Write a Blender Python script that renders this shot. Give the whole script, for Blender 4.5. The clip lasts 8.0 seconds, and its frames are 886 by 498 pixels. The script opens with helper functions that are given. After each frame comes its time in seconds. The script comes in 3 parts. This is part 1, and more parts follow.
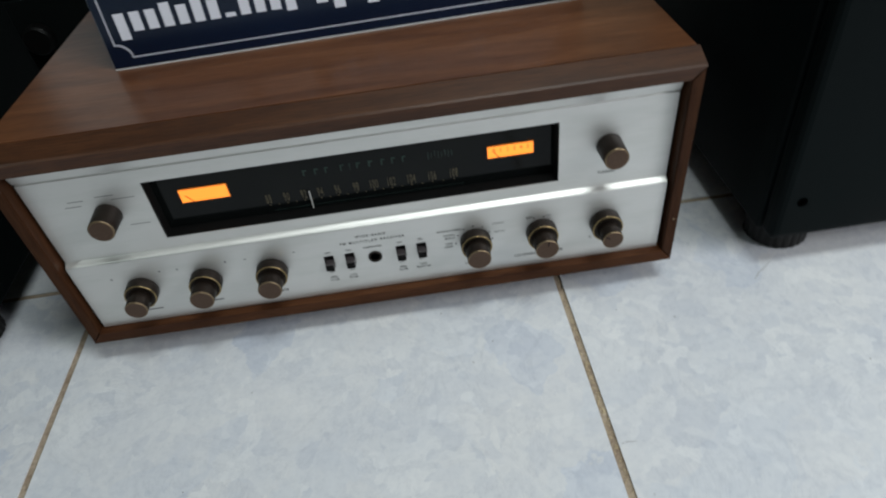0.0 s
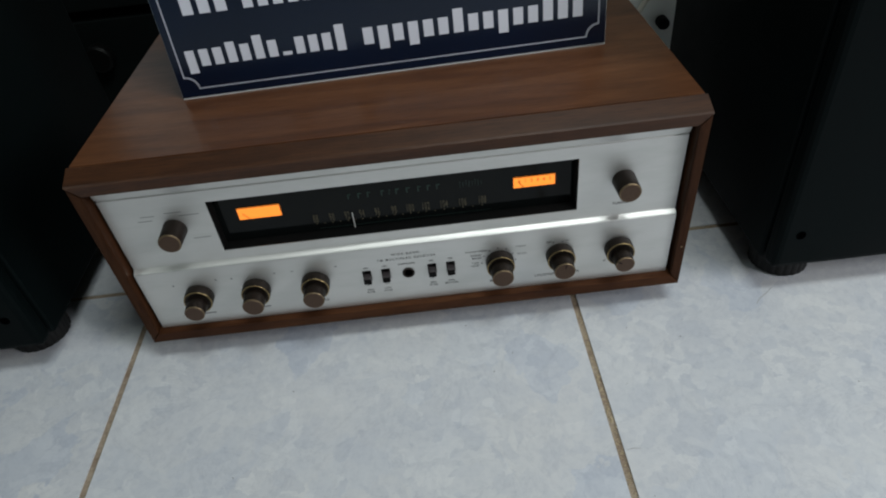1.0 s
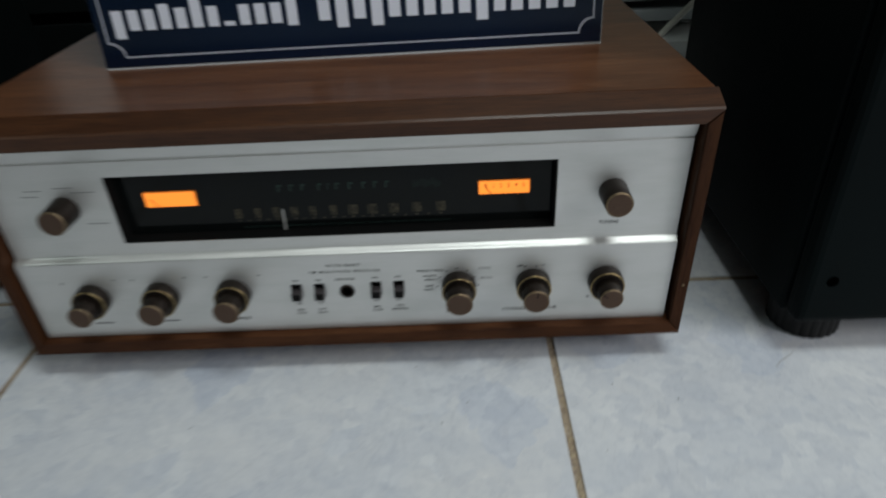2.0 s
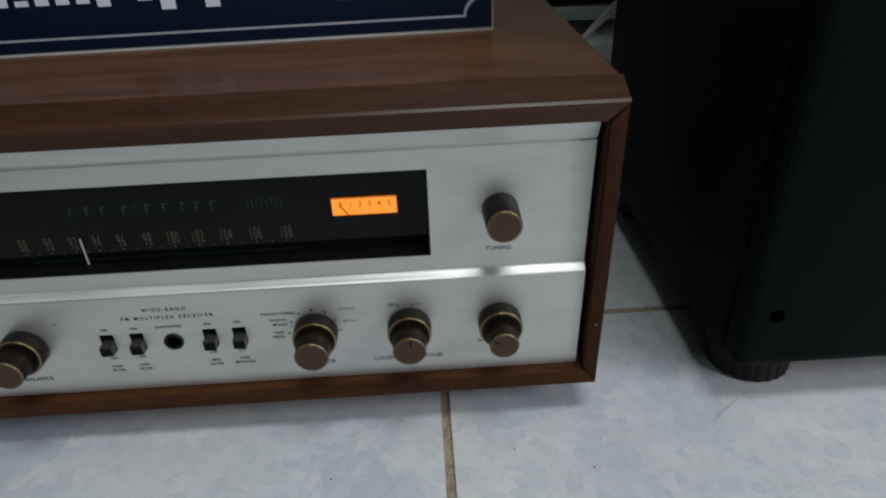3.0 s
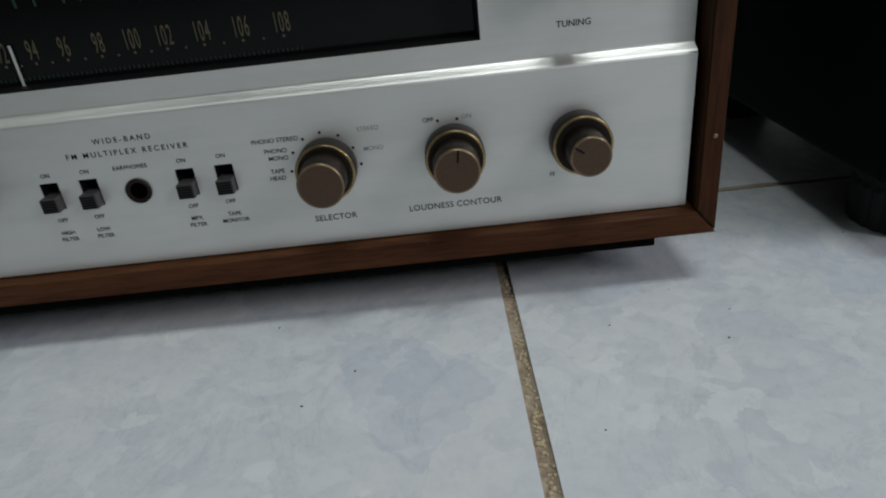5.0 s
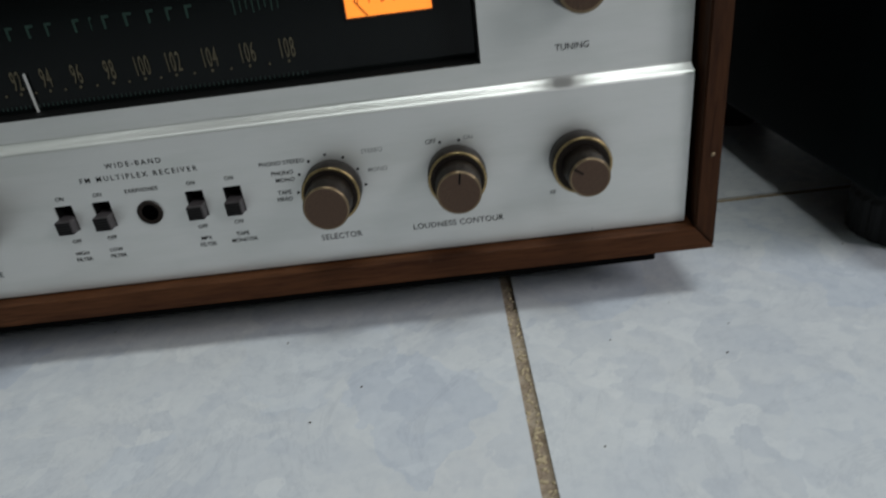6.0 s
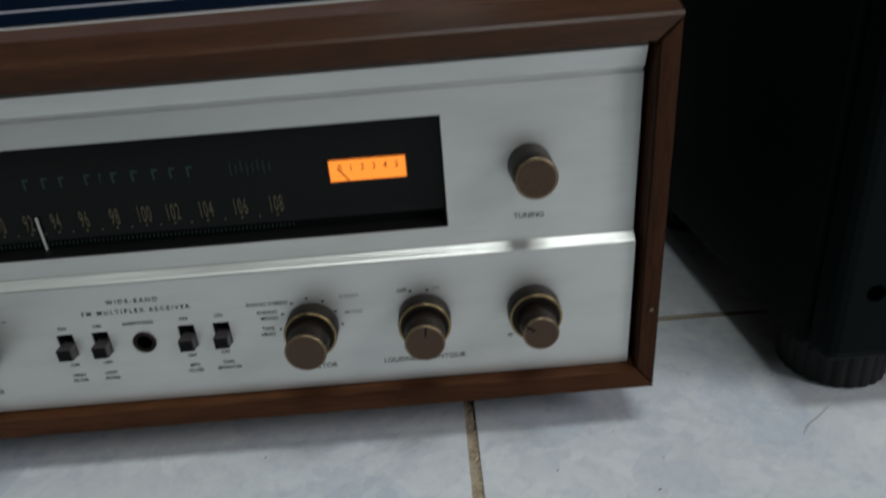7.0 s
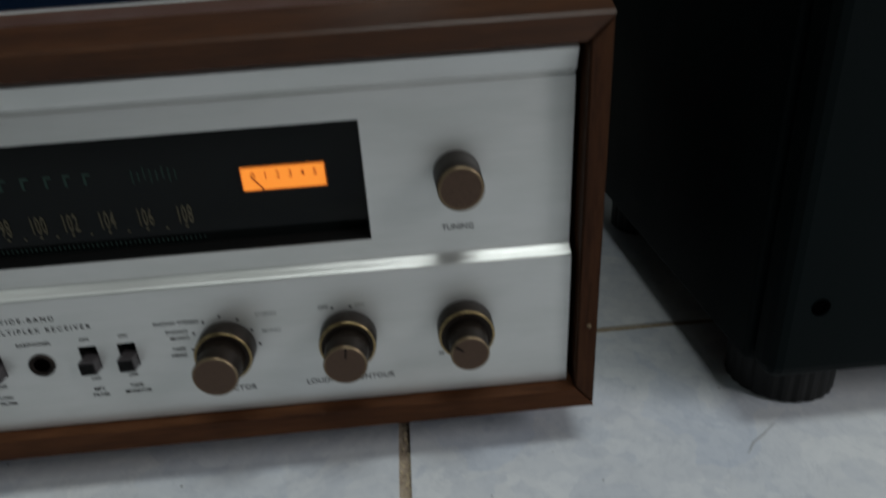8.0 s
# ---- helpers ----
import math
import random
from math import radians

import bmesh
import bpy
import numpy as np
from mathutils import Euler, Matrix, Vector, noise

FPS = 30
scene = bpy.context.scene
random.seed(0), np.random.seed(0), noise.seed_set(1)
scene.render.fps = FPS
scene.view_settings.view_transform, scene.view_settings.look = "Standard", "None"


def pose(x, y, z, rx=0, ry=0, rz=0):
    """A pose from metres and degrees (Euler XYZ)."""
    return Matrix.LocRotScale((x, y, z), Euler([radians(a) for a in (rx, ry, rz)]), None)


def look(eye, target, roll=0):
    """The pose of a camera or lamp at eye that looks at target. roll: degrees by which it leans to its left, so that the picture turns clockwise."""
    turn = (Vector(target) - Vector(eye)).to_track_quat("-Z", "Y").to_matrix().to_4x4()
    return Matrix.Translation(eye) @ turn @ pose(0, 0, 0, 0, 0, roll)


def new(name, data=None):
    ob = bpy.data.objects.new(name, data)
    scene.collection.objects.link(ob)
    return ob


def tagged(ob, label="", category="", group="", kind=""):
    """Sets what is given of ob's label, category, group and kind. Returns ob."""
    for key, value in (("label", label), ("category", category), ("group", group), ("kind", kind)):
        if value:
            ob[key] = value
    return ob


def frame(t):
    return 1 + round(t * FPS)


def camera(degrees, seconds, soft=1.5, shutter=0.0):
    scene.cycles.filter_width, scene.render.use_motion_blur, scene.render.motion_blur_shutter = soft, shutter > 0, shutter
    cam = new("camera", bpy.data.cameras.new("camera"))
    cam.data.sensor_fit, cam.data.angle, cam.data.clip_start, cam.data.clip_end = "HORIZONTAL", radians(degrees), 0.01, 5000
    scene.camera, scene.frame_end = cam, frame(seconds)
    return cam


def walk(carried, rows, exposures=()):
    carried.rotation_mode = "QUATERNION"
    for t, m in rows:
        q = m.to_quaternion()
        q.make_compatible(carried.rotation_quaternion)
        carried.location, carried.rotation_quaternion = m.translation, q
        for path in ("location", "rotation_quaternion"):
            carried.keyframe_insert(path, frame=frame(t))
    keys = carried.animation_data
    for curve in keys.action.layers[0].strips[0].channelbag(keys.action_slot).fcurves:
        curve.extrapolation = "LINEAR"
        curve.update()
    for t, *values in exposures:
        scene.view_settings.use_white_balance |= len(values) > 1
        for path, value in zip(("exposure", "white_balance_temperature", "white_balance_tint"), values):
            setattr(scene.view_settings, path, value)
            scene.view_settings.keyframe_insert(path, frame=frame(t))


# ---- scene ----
cam = camera(68.0, 8.0, soft=2.0, shutter=0.8)
PATH = [
    (0, (0.0437, -0.3706, 0.3993), (0.0754, 1.1268, -0.9262), -7.56),
    (0.5, (0.0429, -0.3712, 0.4064), (0.0516, 1.153, -0.8885), -5.81),
    (1, (0.0355, -0.4023, 0.4423), (0.0186, 1.1118, -0.8642), -6.98),
    (1.2, (0.0345, -0.4013, 0.4313), (0.035, 1.1251, -0.861), -5.98),
    (2.3, (0.1025, -0.3152, 0.3027), (0.0541, 1.3974, -0.7292), -2.30),
    (2.5, (0.1175, -0.2862, 0.2897), (0.1253, 1.4323, -0.7335), -2.70),
    (3, (0.1401, -0.2787, 0.2918), (0.1855, 1.4263, -0.7527), -2.48),
    (3.5, (0.1426, -0.2823, 0.2725), (0.1732, 1.4049, -0.801), -3.60),
    (3.8, (0.1323, -0.2832, 0.2311), (0.059, 1.5305, -0.6085), -7.38),
    (4, (0.114, -0.2671, 0.1948), (0.0088, 1.5415, -0.6525), -8.15),
    (4.2, (0.1125, -0.2518, 0.1654), (0.047, 1.5411, -0.7184), -5.97),
    (4.5, (0.1199, -0.2409, 0.1563), (0.0693, 1.5467, -0.7393), -6.30),
    (4.7, (0.1239, -0.2419, 0.1533), (0.087, 1.5436, -0.7472), -6.41),
    (5.8, (0.1259, -0.2466, 0.1611), (0.0437, 1.5373, -0.7395), -7.95),
    (6, (0.1279, -0.2456, 0.1641), (0.0575, 1.5357, -0.7426), -7.56),
    (6.2, (0.1312, -0.2473, 0.1719), (0.068, 1.5636, -0.6745), -6.86),
    (6.5, (0.1416, -0.2439, 0.1962), (0.0886, 1.5592, -0.6675), -6.07),
    (7, (0.1394, -0.2515, 0.2222), (0.1325, 1.5628, -0.6193), -4.78),
    (7.5, (0.1495, -0.2371, 0.2335), (0.2043, 1.5854, -0.5884), -3.73),
    (8, (0.1602, -0.2321, 0.2191), (0.2326, 1.5737, -0.6376), -3.89),
]
walk(cam, [(t, look(eye, target, roll)) for t, eye, target, roll in PATH],
     [(0, 0.30), (0.5, -0.10), (1, -0.02), (1.2, 0.00), (2.3, -0.12), (2.5, -0.14), (3, -0.18), (3.5, -0.15), (4, -0.28), (4.5, -0.24), (5.8, -0.10), (6, -0.06), (6.5, -0.04), (7, -0.20), (7.5, -0.38), (8, -0.46)])

# ---- light ----
world = bpy.data.worlds.new("world")
world.use_nodes = True
world.node_tree.nodes["Background"].inputs[0].default_value = (0.5, 0.55, 0.6, 1)
world.node_tree.nodes["Background"].inputs[1].default_value = 0.02
scene.world = world


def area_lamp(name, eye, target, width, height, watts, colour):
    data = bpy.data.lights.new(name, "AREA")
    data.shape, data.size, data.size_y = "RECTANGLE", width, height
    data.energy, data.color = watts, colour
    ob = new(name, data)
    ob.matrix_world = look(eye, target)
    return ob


area_lamp("overhead_lamp", (0.42, -0.48, 1.73), (0.42, -0.48, 0), 0.62, 0.34, 13.0, (0.92, 1.0, 0.985))
area_lamp("window_daylight", (-1.56, -0.90, 1.50), (0, -0.1, 0.1), 0.20, 0.26, 3.4, (0.86, 1.0, 0.96))
# Added fill that brightens the right side; its doorway is made up.
area_lamp("right_fill_light", (1.64, -1.05, 1.05), (0.1, -0.1, 0.1), 0.50, 0.80, 21.0, (0.98, 0.99, 1.02))


# ---- materials ----
def material(name, colour, rough=0.5, metal=0.0, coat=0.0):
    m = bpy.data.materials.new(name)
    m.use_nodes = True
    b = m.node_tree.nodes["Principled BSDF"]
    b.inputs["Base Color"].default_value = (*colour, 1)
    b.inputs["Roughness"].default_value = rough
    b.inputs["Metallic"].default_value = metal
    b.inputs["Coat Weight"].default_value = coat
    return m


class Graph:
    """Small helper that adds and wires shader nodes of one material."""

    def __init__(self, m):
        self.tree = m.node_tree
        self.bsdf = m.node_tree.nodes["Principled BSDF"]

    def node(self, kind, **values):
        n = self.tree.nodes.new(kind)
        for key, v in values.items():
            n.inputs[key.replace("_", " ")].default_value = v
        return n

    def wire(self, a, b):
        self.tree.links.new(a, b)

    def coords(self, scale, random_shift=False):
        tc = self.node("ShaderNodeTexCoord")
        mp = self.node("ShaderNodeMapping")
        mp.inputs["Scale"].default_value = scale
        out = tc.outputs["Object"]
        if random_shift:
            info = self.node("ShaderNodeObjectInfo")
            add = self.tree.nodes.new("ShaderNodeVectorMath")
            add.operation = "MULTIPLY_ADD"
            self.wire(info.outputs["Random"], add.inputs[0])
            add.inputs[1].default_value = (7.3, 11.7, 3.1)
            self.wire(out, add.inputs[2])
            out = add.outputs[0]
        self.wire(out, mp.inputs["Vector"])
        return mp.outputs["Vector"]

    def noise(self, vec, scale, detail=4, rough=0.6, distort=0.0):
        n = self.node("ShaderNodeTexNoise", Scale=scale, Detail=detail, Roughness=rough, Distortion=distort)
        self.wire(vec, n.inputs["Vector"])
        return n.outputs["Fac"]

    def ramp(self, fac, stops):
        r = self.tree.nodes.new("ShaderNodeValToRGB")
        els = r.color_ramp.elements
        while len(els) < len(stops):
            els.new(0.5)
        for e, (p, c) in zip(els, stops):
            e.position, e.color = p, (*c, 1)
        self.wire(fac, r.inputs["Fac"])
        return r.outputs["Color"]

    def value(self, fac, a, b, lo, hi):
        r = self.node("ShaderNodeMapRange")
        for key, v in (("From Min", a), ("From Max", b), ("To Min", lo), ("To Max", hi)):
            r.inputs[key].default_value = v
        self.wire(fac, r.inputs["Value"])
        return r.outputs["Result"]

    def mix(self, fac, a, b, mode="MIX"):
        m = self.tree.nodes.new("ShaderNodeMix")
        m.data_type, m.blend_type = "RGBA", mode
        if isinstance(fac, float):
            m.inputs["Factor"].default_value = fac
        else:
            self.wire(fac, m.inputs["Factor"])
        for slot, v in (("A", a), ("B", b)):
            sock = [s for s in m.inputs if s.name == slot and s.type == "RGBA"][0]
            if isinstance(v, tuple):
                sock.default_value = (*v, 1)
            else:
                self.wire(v, sock)
        return [o for o in m.outputs if o.type == "RGBA"][0]

    def bump(self, fac, strength, distance):
        b = self.node("ShaderNodeBump", Strength=strength, Distance=distance)
        self.wire(fac, b.inputs["Height"])
        self.wire(b.outputs["Normal"], self.bsdf.inputs["Normal"])

    def set(self, name, out):
        self.wire(out, self.bsdf.inputs[name])


def walnut(name, scale, dark=1.0, rough=0.34, coat=0.0, sheen=0.2, grain=0.85):
    """Walnut with its grain along the axis whose scale is smallest."""
    m = material(name, (0.15, 0.07, 0.035), rough, 0.0, coat)
    m.node_tree.nodes["Principled BSDF"].inputs["Specular IOR Level"].default_value = sheen
    m.node_tree.nodes["Principled BSDF"].inputs["Coat Roughness"].default_value = 0.30
    g = Graph(m)
    v = g.coords(scale, True)
    broad = g.noise(v, 9, 3, 0.5, 0.9)
    fine = g.noise(v, 70, 5, 0.7, 0.3)
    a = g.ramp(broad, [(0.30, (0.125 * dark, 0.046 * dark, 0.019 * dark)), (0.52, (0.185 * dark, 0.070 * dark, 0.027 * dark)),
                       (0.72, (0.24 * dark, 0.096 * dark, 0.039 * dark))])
    b = g.ramp(fine, [(0.34, (0.45, 0.40, 0.36)), (0.50, (0.85, 0.83, 0.82)), (0.66, (1.12, 1.10, 1.08))])
    wood = g.mix(grain, a, b, "MULTIPLY")
    scuff = g.value(g.noise(g.coords((1, 1, 1), True), 130, 5, 0.75), 0.66, 0.74, 0.0, 0.45)
    g.set("Base Color", g.mix(scuff, wood, (0.20 * dark + 0.05, 0.12 * dark + 0.03, 0.075 * dark + 0.02)))
    g.set("Roughness", g.value(fine, 0.3, 0.7, rough + 0.12, rough - 0.04))
    g.bump(fine, 0.16, 0.0004)
    return m


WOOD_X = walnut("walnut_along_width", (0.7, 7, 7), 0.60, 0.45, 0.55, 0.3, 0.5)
# Front and side walnut is darkened: shade under overhead light put into its colour.
WOOD_Z_SHADED = walnut("walnut_upright_shaded", (9, 9, 0.7), 0.22, 0.5, 0.0, 0.1)
WOOD_EDGE_SHADED = walnut("walnut_edging_shaded", (0.8, 12, 12), 0.28, 0.42, 0.30, 0.2)
WOOD_RAIL_SHADED = walnut("walnut_bottom_rail_shaded", (0.8, 12, 12), 0.34, 0.5, 0.0, 0.1)

ALU = material("brushed_aluminium", (0.72, 0.73, 0.73), 0.36, 0.86)
g = Graph(ALU)
v = g.coords((3.0, 150, 900))
brush = g.noise(v, 9, 6, 0.75)
cloud = g.noise(g.coords((5, 5, 9)), 4, 3, 0.6)
tone = g.ramp(brush, [(0.3, (0.685, 0.68, 0.665)), (0.7, (0.735, 0.73, 0.71))])
# Faint greenish-grey streaks, drawn out along the width.
streaks = g.ramp(g.noise(g.coords((6, 6, 30)), 3, 4, 0.65), [(0.36, (0.86, 0.88, 0.86)), (0.55, (1, 1, 1))])
g.set("Base Color", g.mix(0.4, tone, streaks, "MULTIPLY"))
g.set("Roughness", g.value(cloud, 0.3, 0.7, 0.40, 0.52))
g.bump(brush, 0.06, 0.0001)
ALU.node_tree.nodes["Principled BSDF"].inputs["Anisotropic"].default_value = 0.35

BRONZE = material("brown_anodised_metal", (0.060, 0.043, 0.034), 0.42, 0.55)
g = Graph(BRONZE)
n = g.noise(g.coords((300, 300, 300)), 6, 4, 0.6)
g.set("Base Color", g.ramp(n, [(0.3, (0.010, 0.0070, 0.0055)), (0.7, (0.021, 0.0145, 0.011))]))
g.set("Roughness", g.value(n, 0.3, 0.7, 0.40, 0.55))
BRONZE.node_tree.nodes["Principled BSDF"].inputs["Specular IOR Level"].default_value = 0.3
FACE = material("brown_knob_face", (0.12, 0.078, 0.060), 0.40, 0.7)
g = Graph(FACE)
n = g.noise(g.coords((400, 400, 400)), 5, 4, 0.6)
g.set("Base Color", g.ramp(n, [(0.3, (0.066, 0.040, 0.028)), (0.7, (0.112, 0.070, 0.048))]))
BRASS = material("worn_brass", (0.40, 0.30, 0.14), 0.30, 1.0)
g = Graph(BRASS)
n = g.noise(g.coords((500, 500, 500)), 4, 4, 0.7)
g.set("Base Color", g.ramp(n, [(0.3, (0.12, 0.08, 0.045)), (0.7, (0.50, 0.38, 0.18))]))
BLACK = material("black_plastic", (0.004, 0.004, 0.004), 0.5)
BLACK.node_tree.nodes["Principled BSDF"].inputs["Specular IOR Level"].default_value = 0.15
SLIDER = material("dark_switch_plastic", (0.035, 0.030, 0.032), 0.38)
RIM = material("dull_bronze_rim", (0.21, 0.155, 0.095), 0.36, 0.9)
DIAL = material("smoked_dial_glass", (0.004, 0.005, 0.005), 0.10)
DIAL.node_tree.nodes["Principled BSDF"].inputs["IOR"].default_value = 1.28
INK = material("black_ink", (0.008, 0.008, 0.009), 0.8)
INK.node_tree.nodes["Principled BSDF"].inputs["Specular IOR Level"].default_value = 0.0
INK_WORN = material("worn_ink", (0.22, 0.22, 0.22), 0.6)
DIAL_INK = material("dim_dial_print", (0.080, 0.067, 0.038), 0.5)
DIAL_GREEN = material("dim_green_print", (0.0098, 0.0336, 0.0238), 0.5)
LOG_INK = material("faint_green_print", (0.012, 0.028, 0.024), 0.6)
POINTER = material("dial_pointer_white", (0.45, 0.45, 0.43), 0.4)
CHASSIS = material("black_chassis_steel", (0.004, 0.004, 0.004), 0.8, 0.0)
CHASSIS.node_tree.nodes["Principled BSDF"].inputs["Specular IOR Level"].default_value = 0.03

LIT = material("lit_meter_scale", (0.9, 0.35, 0.05), 0.5)
LIT.node_tree.nodes["Principled BSDF"].inputs["Emission Color"].default_value = (1.0, 0.25, 0.022, 1)
LIT.node_tree.nodes["Principled BSDF"].inputs["Emission Strength"].default_value = 0.95
METER_INK = material("meter_print", (0.25, 0.06, 0.01), 0.6)

SPEAKER = material("black_textured_paint", (0.011, 0.012, 0.012), 0.5)
g = Graph(SPEAKER)
n = g.noise(g.coords((1, 1, 1)), 900, 3, 0.6)
c = g.noise(g.coords((1, 1, 1)), 6, 4, 0.6)
g.set("Base Color", g.ramp(c, [(0.3, (0.0010, 0.0023, 0.0025)), (0.7, (0.0020, 0.0042, 0.0045))]))
g.set("Roughness", g.value(c, 0.3, 0.7, 0.42, 0.6))
g.bump(n, 0.25, 0.0004)
SPEAKER.node_tree.nodes["Principled BSDF"].inputs["Specular IOR Level"].default_value = 0.05
RUBBER = material("black_rubber", (0.006, 0.006, 0.006), 0.6)
RUBBER.node_tree.nodes["Principled BSDF"].inputs["Specular IOR Level"].default_value = 0.25

TILE = material("marbled_floor_tile", (0.6, 0.63, 0.66), 0.22)
g = Graph(TILE)
v = g.coords((1, 1, 1), True)
warp = g.tree.nodes.new("ShaderNodeTexNoise")
warp.inputs["Scale"].default_value = 26
warp.inputs["Detail"].default_value = 5
g.wire(v, warp.inputs["Vector"])
shift = g.tree.nodes.new("ShaderNodeVectorMath")
shift.operation = "MULTIPLY_ADD"
g.wire(warp.outputs["Color"], shift.inputs[0])
shift.inputs[1].default_value = (0.06, 0.06, 0.06)
g.wire(v, shift.inputs[2])
cell = g.node("ShaderNodeTexVoronoi", Scale=85.0)
g.wire(shift.outputs[0], cell.inputs["Vector"])
sep = g.tree.nodes.new("ShaderNodeSeparateColor")
g.wire(cell.outputs["Color"], sep.inputs[0])
flakes = g.ramp(sep.outputs[0], [(0.0, (0.575, 0.59, 0.618)), (0.30, (0.615, 0.625, 0.642)), (0.7, (0.635, 0.642, 0.652)), (1.0, (0.68, 0.685, 0.69))])
cell2 = g.node("ShaderNodeTexVoronoi", Scale=19.0)
g.wire(shift.outputs[0], cell2.inputs["Vector"])
sep2 = g.tree.nodes.new("ShaderNodeSeparateColor")
g.wire(cell2.outputs["Color"], sep2.inputs[0])
big = g.ramp(sep2.outputs[0], [(0.0, (0.855, 0.89, 0.955)), (0.20, (0.965, 0.98, 1.0)), (1.0, (1, 1, 1))])
cloud = g.ramp(g.noise(v, 7, 5, 0.65), [(0.3, (0.90, 0.92, 0.96)), (0.65, (1.0, 1.0, 1.0))])
col = g.mix(1.0, g.mix(1.0, flakes, big, "MULTIPLY"), cloud, "MULTIPLY")
veins = g.ramp(g.noise(v, 11, 8, 0.75, 1.2), [(0.485, (1, 1, 1)), (0.50, (0.88, 0.885, 0.90)), (0.515, (1, 1, 1))])
speck = g.ramp(g.noise(v, 150, 4, 0.75), [(0.36, (0.93, 0.935, 0.95)), (0.5, (1, 1, 1)), (0.66, (1.04, 1.035, 1.03))])
g.set("Base Color", g.mix(0.9, g.mix(0.8, col, veins, "MULTIPLY"), speck, "MULTIPLY"))
g.set("Roughness", g.value(g.noise(v, 60, 4, 0.6), 0.3, 0.7, 0.34, 0.46))
g.bump(g.noise(v, 45, 4, 0.6), 0.05, 0.001)

GROUT = material("stained_grout", (0.30, 0.24, 0.17), 0.9)
g = Graph(GROUT)
v = g.coords((1, 1, 1))
a = g.ramp(g.noise(v, 30, 4, 0.7), [(0.3, (0.26, 0.19, 0.135)), (0.7, (0.46, 0.39, 0.30))])
b = g.ramp(g.noise(v, 420, 4, 0.7), [(0.36, (0.55, 0.5, 0.45)), (0.6, (1, 1, 1))])
g.set("Base Color", g.mix(0.8, a, b, "MULTIPLY"))
g.bump(g.noise(v, 420, 4, 0.7), 0.8, 0.001)

GRIT = material("beige_grit", (0.42, 0.34, 0.22), 0.9)
DIRT = material("dark_dirt", (0.07, 0.06, 0.055), 0.9)
CRACK = material("hairline_crack_stain", (0.36, 0.36, 0.37), 0.8)
OUTSIDE = material("overcast_daylight", (0.8, 0.8, 0.8), 0.9)
OUTSIDE.node_tree.nodes["Principled BSDF"].inputs["Emission Color"].default_value = (0.93, 0.97, 1.0, 1)
OUTSIDE.node_tree.nodes["Principled BSDF"].inputs["Emission Strength"].default_value = 0.32
# Wall colour chosen dark to cut bounce and darken reflections, not a known paint.
WALL_DIM = material("bounce_cutting_wall", (0.12, 0.14, 0.12), 0.8)
WALL = material("painted_wall", (0.62, 0.64, 0.62), 0.8)
g = Graph(WALL)
g.set("Base Color", g.ramp(g.noise(g.coords((1, 1, 1)), 3, 5, 0.6), [(0.3, (0.56, 0.58, 0.565)), (0.7, (0.66, 0.675, 0.66))]))
NAVY = material("navy_print_sheet", (0.006, 0.018, 0.085), 0.18)
g = Graph(NAVY)
g.set("Base Color", g.ramp(g.noise(g.coords((1, 1, 1)), 5, 3, 0.5), [(0.3, (0.0010, 0.006, 0.019)), (0.7, (0.0018, 0.009, 0.028))]))
WHITE_PRINT = material("white_print", (0.62, 0.63, 0.70), 0.3)
ACRYLIC = material("acrylic_edge", (0.62, 0.66, 0.66), 0.12)
WHITE = material("white_plastic", (0.78, 0.79, 0.76), 0.5)
GREY = material("grey_metal_panel", (0.30, 0.32, 0.32), 0.5)
DARK_GREY = material("dark_grey_panel", (0.004, 0.006, 0.006), 0.8)
DARK_GREY.node_tree.nodes["Principled BSDF"].inputs["Specular IOR Level"].default_value = 0.1
# Near-black for discs that stand in for the shade inside holes.
HOLE = material("hole_shade_black", (0.0005, 0.0005, 0.0005), 0.9)
HOLE.node_tree.nodes["Principled BSDF"].inputs["Specular IOR Level"].default_value = 0.0
GREEN = material("dark_green_card", (0.03, 0.06, 0.05), 0.6)
CABLE = material("cream_cable", (0.55, 0.53, 0.46), 0.5)


# ---- mesh helpers ----
def place(name, bm, mat, parent=None, label="", smooth=False):
    me = bpy.data.meshes.new(name)
    bm.normal_update()
    bm.to_mesh(me)
    bm.free()
    if smooth:
        for p in me.polygons:
            p.use_smooth = True
    me.materials.append(mat)
    ob = new(name, me)
    ob.parent = parent
    return tagged(ob, label)


def part(name, bm, mat, parent, label="", smooth=False):
    return place(name, bm, mat, parent, label, smooth)


def thing(name, label, category, at=(0, 0, 0), group="", kind=""):
    ob = new(name)
    ob.location = at
    ob.empty_display_size = 0.02
    return tagged(ob, label, category, group, kind)


def box(x0, x1, y0, y1, z0, z1, bevel=0.0, segments=2):
    bm = bmesh.new()
    bmesh.ops.create_cube(bm, size=1)
    bmesh.ops.scale(bm, vec=(x1 - x0, y1 - y0, z1 - z0), verts=bm.verts)
    bmesh.ops.translate(bm, vec=((x0 + x1) / 2, (y0 + y1) / 2, (z0 + z1) / 2), verts=bm.verts)
    if bevel:
        bmesh.ops.bevel(bm, geom=list(bm.edges), offset=bevel, segments=segments, affect="EDGES", profile=0.5)
    return bm


